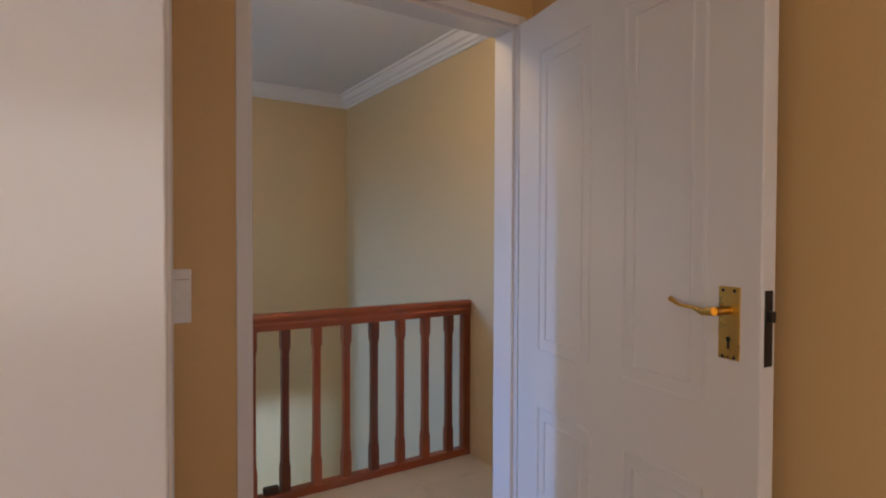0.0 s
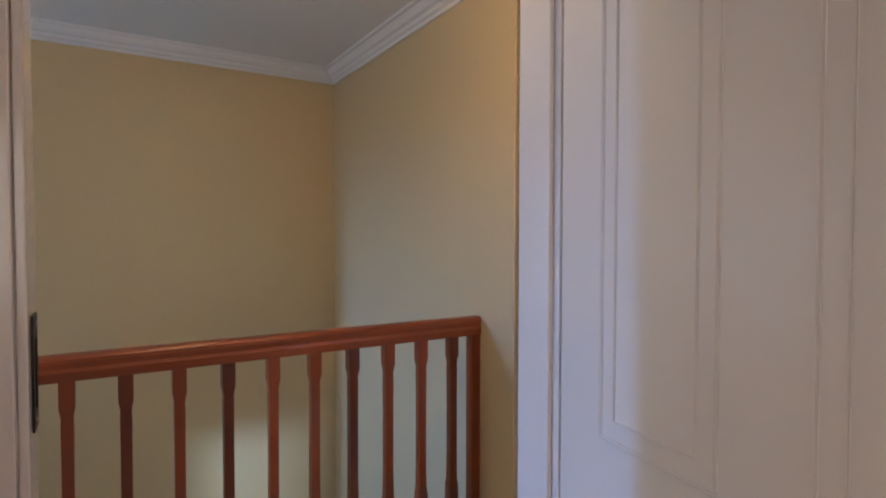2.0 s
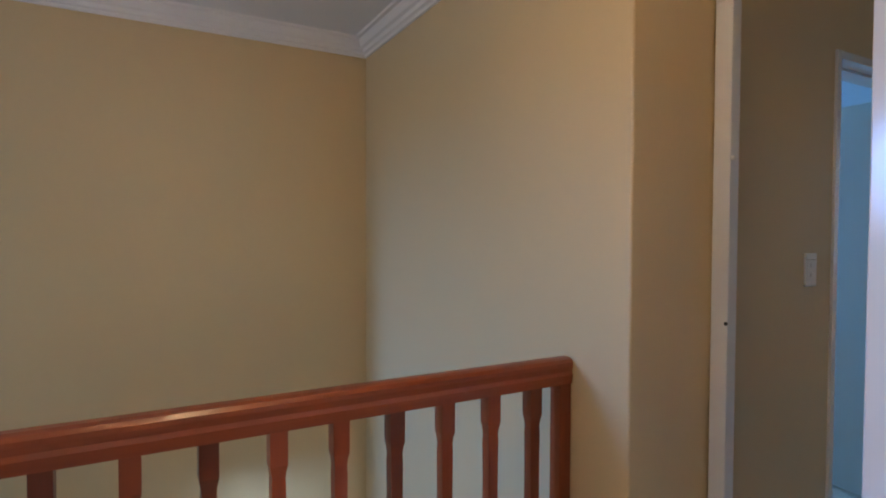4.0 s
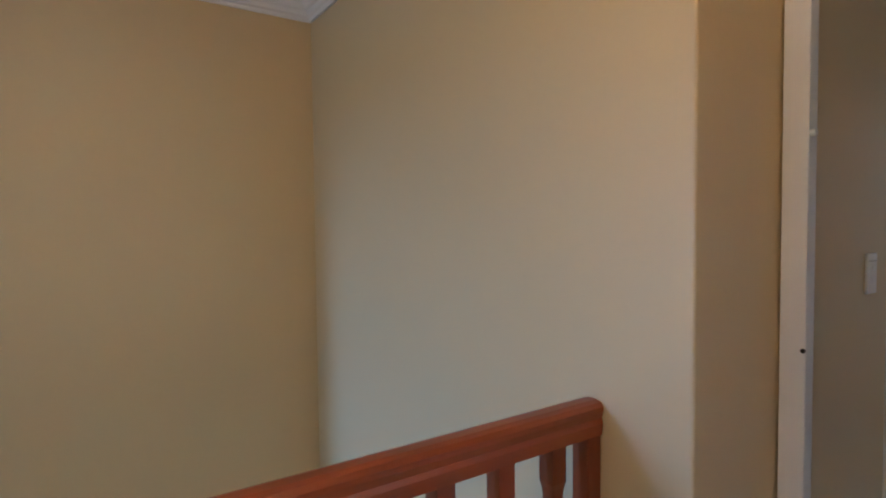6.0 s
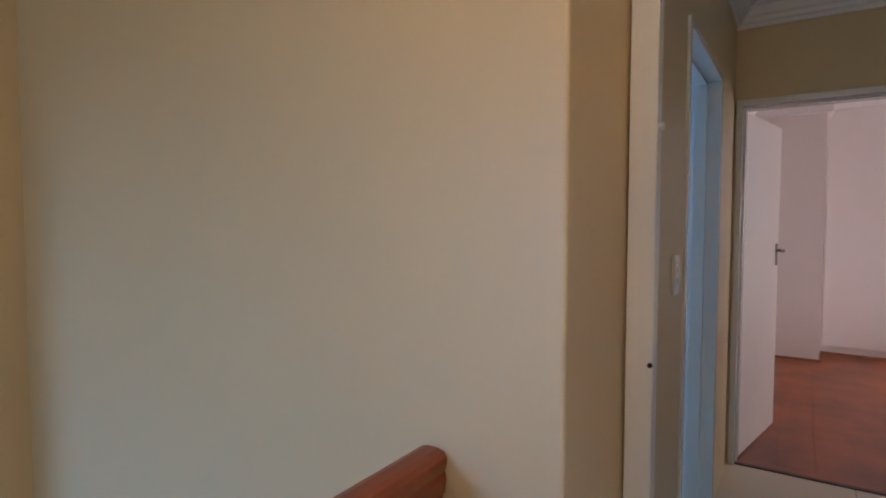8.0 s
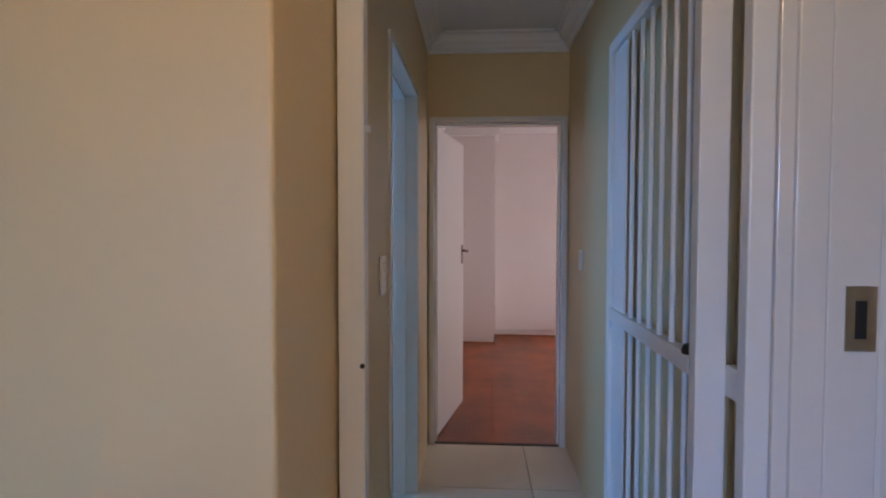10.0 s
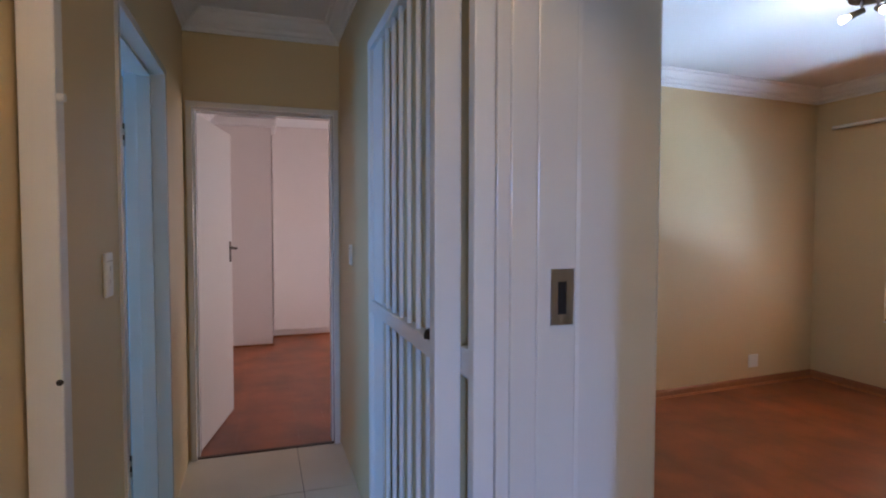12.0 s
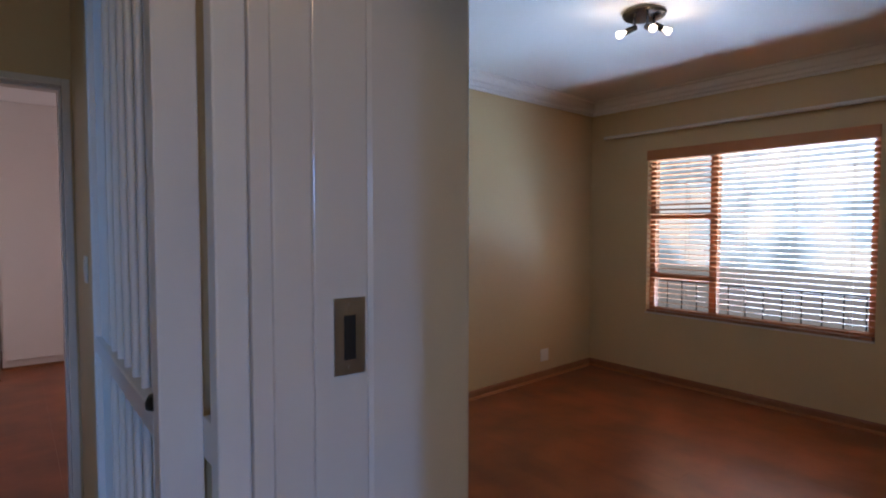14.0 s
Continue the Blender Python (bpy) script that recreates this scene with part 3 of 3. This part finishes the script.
bars = thing("burglar_bars", "thin metal burglar bars outside the window", "burglar bars")
for i in range(12):
    x = WX0 + 0.09 + i * 0.135
    part("bar", rod(bmesh.new(), (x, YO - 0.05, WZ0 + 0.005), (x, YO - 0.05, 0.89), 0.006, seg=8), M_DARK, bars)
part("bar", rod(bmesh.new(), (WX0, YO - 0.05, 0.89), (WX1, YO - 0.05, 0.89), 0.006, seg=8), M_DARK, bars)

blind = thing("venetian_blind", "orange wooden venetian blind with open slats over the window", "blind")
part("headrail", boxes((WX0 - 0.0, YW - 0.045, WZ1 - 0.075, WX1 + 0.0, YW + 0.018, WZ1 + 0.012), bev=0.003), M_SLAT, blind)
part("bottom_rail", boxes((WX0 + 0.01, YW - 0.045, WZ0 + 0.014, WX1 - 0.01, YW + 0.005, WZ0 + 0.034), bev=0.003), M_SKIRT, blind)
slat_me = mesh("slat", boxes((WX0 + 0.008, -0.025, -0.0016, WX1 - 0.008, 0.025, 0.0016)), M_SLAT)
n_slat = 31
for i in range(n_slat):
    s = new("slat", slat_me)
    s.matrix_world = pose(0, YW - 0.020, WZ0 + 0.065 + (WZ1 - WZ0 - 0.15) * i / (n_slat - 1), 13 + random.uniform(-1.5, 1.5))
    s.parent = blind
for x in (WX0 + 0.14, 1.78, 2.13, 2.60, WX1 - 0.1):
    for y in (YW - 0.047, YW + 0.007):
        part("cord", rod(bmesh.new(), (x, y, WZ0 + 0.02), (x, y, WZ1 - 0.07), 0.0016, seg=5), M_CORD, blind)

crod = thing("curtain_rod", "white curtain track above the window", "curtain rod")
part("track", rod(bmesh.new(), (0.75, YW + 0.06, 2.217), (3.39, YW + 0.06, 2.217), 0.016), M_GLOSS, crod, smooth=True)
for x in (0.95, 2.12, 3.28):
    part("bracket", boxes((x - 0.01, YW + 0.001, 2.207, x + 0.01, YW + 0.045, 2.227)), M_GLOSS, crod)

# ---- ceiling spot lamp ----
lamp = thing("ceiling_spotlight", "dark chrome ceiling fitting with three lit bulbs", "ceiling light", pose(1.945, -2.41, H))
part("base", lathe([(0.115, -0.002), (0.118, -0.014), (0.110, -0.026), (0.07, -0.034), (0.02, -0.036)][::-1], 32), M_SMOKED, lamp, smooth=True)
for k, (ang, drop) in enumerate(((55, 0.075), (140, 0.085), (235, 0.05))):
    a = radians(ang)
    d = Vector((math.cos(a), math.sin(a), -0.45)).normalized()
    p = Vector((math.cos(a) * 0.055, math.sin(a) * 0.055, -0.034))
    q = p + Vector((0, 0, -drop + 0.02))
    arm = part("arm", rod(bmesh.new(), p, q, 0.007), M_SMOKED, lamp, smooth=True)
    sock_end = q + d * 0.055
    part("socket", rod(bmesh.new(), q - d * 0.01, sock_end, 0.016, 0.018, 16), M_DARK, lamp, smooth=True)
    bm = lathe([(0.009, 0.0), (0.011, 0.010), (0.019, 0.030), (0.021, 0.040), (0.016, 0.049), (0.003, 0.052)], 16)
    bmesh.ops.transform(bm, matrix=Matrix.Translation(sock_end) @ d.to_track_quat("Z", "Y").to_matrix().to_4x4(), verts=bm.verts)
    part("bulb", bm, M_BULB, lamp, "lit reflector bulb", True)
    sp = new("bulb_light", bpy.data.lights.new("bulb_light", "POINT"))
    sp.data.energy, sp.data.color, sp.data.shadow_soft_size = 1.2, (1.0, 0.78, 0.52), 0.03
    sp.location = Vector((1.945, -2.41, H)) + sock_end + d * 0.10

# ---- landing ceiling lamp ----
dome = thing("ceiling_lamp", "round opal glass ceiling lamp over the landing", "ceiling light", pose(-0.35, 0.48, H))
part("base", lathe([(0.13, -0.001), (0.135, -0.02), (0.125, -0.024)][::-1], 28), M_GLOSS, dome, smooth=True)
part("shade", lathe([(0.02, -0.085), (0.07, -0.075), (0.105, -0.05), (0.12, -0.0245)], 28), M_OPAL, dome, "lit opal glass shade", True)
ld = new("landing_light", bpy.data.lights.new("landing_light", "POINT"))
ld.data.energy, ld.data.color, ld.data.shadow_soft_size = 15.0, (1.0, 0.71, 0.39), 0.10
ld.location = (-0.35, 0.48, H - 0.22)

# ---- end room cupboards ----
c1 = thing("wardrobe", "tall white built-in cupboard with a bare side", "wardrobe")
part("body", boxes((6.44, 0.485, 0.07, 7.2, YP + T - 0.001, H - 0.1), bev=0.003), M_WHITEWALL, c1)
part("plinth", boxes((6.445, 0.49, 0, 7.2, YP + T - 0.002, 0.07)), M_WHITEWALL, c1)
part("floor_strip", boxes((6.430, 0.475, 0, 6.4445, YP + T - 0.002, 0.022), (6.445, 0.475, 0, 6.86, 0.4895, 0.022)), M_SKIRT, c1)
part("cornice", boxes((6.38, 0.425, H - 0.0995, 7.2, YP + T - 0.002, H - 0.002), bev=0.02), M_CORNICE, c1)
c2 = thing("wardrobe", "white built-in wardrobe with flat doors and round knobs", "wardrobe")
part("body", boxes((6.90, -1.2, 0.07, 7.94, 0.47, H - 0.003)), M_WHITEWALL, c2)
part("plinth", boxes((6.915, -1.2, 0, 7.94, 0.47, 0.07)), M_WHITEWALL, c2)
part("floor_strip", boxes((6.90, -1.2, 0, 6.9145, 0.47, 0.022)), M_SKIRT, c2)
for y0, y1 in ((-1.19, -0.37), (-0.365, 0.455)):
    d = part("door", boxes((6.88, y0, 0.09, 6.8995, y1, 2.29), bev=0.003), M_WHITEWALL, c2)
    ky = y0 + 0.05 if y0 > -0.5 else y1 - 0.05
    part("knob", rod(bmesh.new(), (6.855, ky, 1.25), (6.88, ky, 1.25), 0.014), M_CHROME, d, smooth=True)

# ---- small things ----
block = thing("wooden_block", "small dark brown block lying on the bottom rail", "block")
bm = boxes((-0.508, YB - 0.018, 0.045, -0.432, YB + 0.018, 0.082), bev=0.009)
part("body", bm, M_DARKWOOD, block)
tagged(structure("threshold", boxes((XE + 0.004, 0.174, -0.004, XE + 0.034, 0.961, 0.006), bev=0.002), M_DARKWOOD, "narrow dark wooden threshold strip at the end door", "threshold"))

# ---- outside ----
structure("ground", boxes((-60, -60, LOW - 0.25, 60, 60, LOW - 0.12)), M_GROUND, "paved yard and ground around the house", "ground")
# Self-lit board standing in for the daylit distance.
back = structure("backdrop", boxes((-30, -55.2, -12, 34, -55, 30)), M_VIEW, "glowing backdrop coloured as hazy garden and sky beyond the window", "backdrop")

# ---- tiles and planks ----
slab = bpy.data.objects["floor_landing_slab"]


def clipped_tile(x0, y0, x1, y1):
    t = new("tile", mesh("tile", boxes((x0 + 0.002, y0 + 0.002, -0.012, x1 - 0.002, y1 - 0.002, 0.0), bev=0.0015), M_TILE))
    t.parent = slab


for i in range(-6, 6):
    x0 = 0.255 + 0.629 * i
    for y0 in (-0.23, 0.40, 1.03):
        a0, b0, a1, b1 = max(x0, -3.0), max(y0, TS), min(x0 + 0.629, XE + 0.02), min(y0 + 0.63, 1.33)
        if a1 > XR and b1 > YP:
            if a0 < XR:
                clipped_tile(a0, b0, XR, b1)
                a0 = XR
            b1 = YP
        if a1 - a0 < 0.02:
            continue
        clipped_tile(a0, b0, a1, b1)


def planks(parent, x0, y0, x1, y1, mat, long=1.2, wide=0.19):
    y, k = y0, 0
    while y < y1 - 0.01:
        x = x0 - (0.4 * k % long)
        while x < x1 - 0.01:
            a, b, c = max(x, x0), min(x + long, x1), min(y + wide, y1)
            if b - a > 0.01:
                p = new("plank", mesh("plank", boxes((a + 0.0003, y + 0.0003, -0.012, b - 0.0003, c - 0.0003, 0.0)), mat))
                p.parent = parent
            x += long
        y, k = y + wide, k + 1


planks(floor_b, 0.130, YW, XB, 0.0, M_PLANK_B)
planks(floor_b, 0.165, 0.0, 1.05, TS, M_PLANK_B)
planks(floor_c, XE + T, 0.0, 7.95, YP + T, M_PLANK_B)
planks(floor_c, XB + T, -3.04, 7.95, 0.0, M_PLANK_B)
planks(floor_c, XE + 0.02, 0.172, XE + T, 0.963, M_PLANK_B)
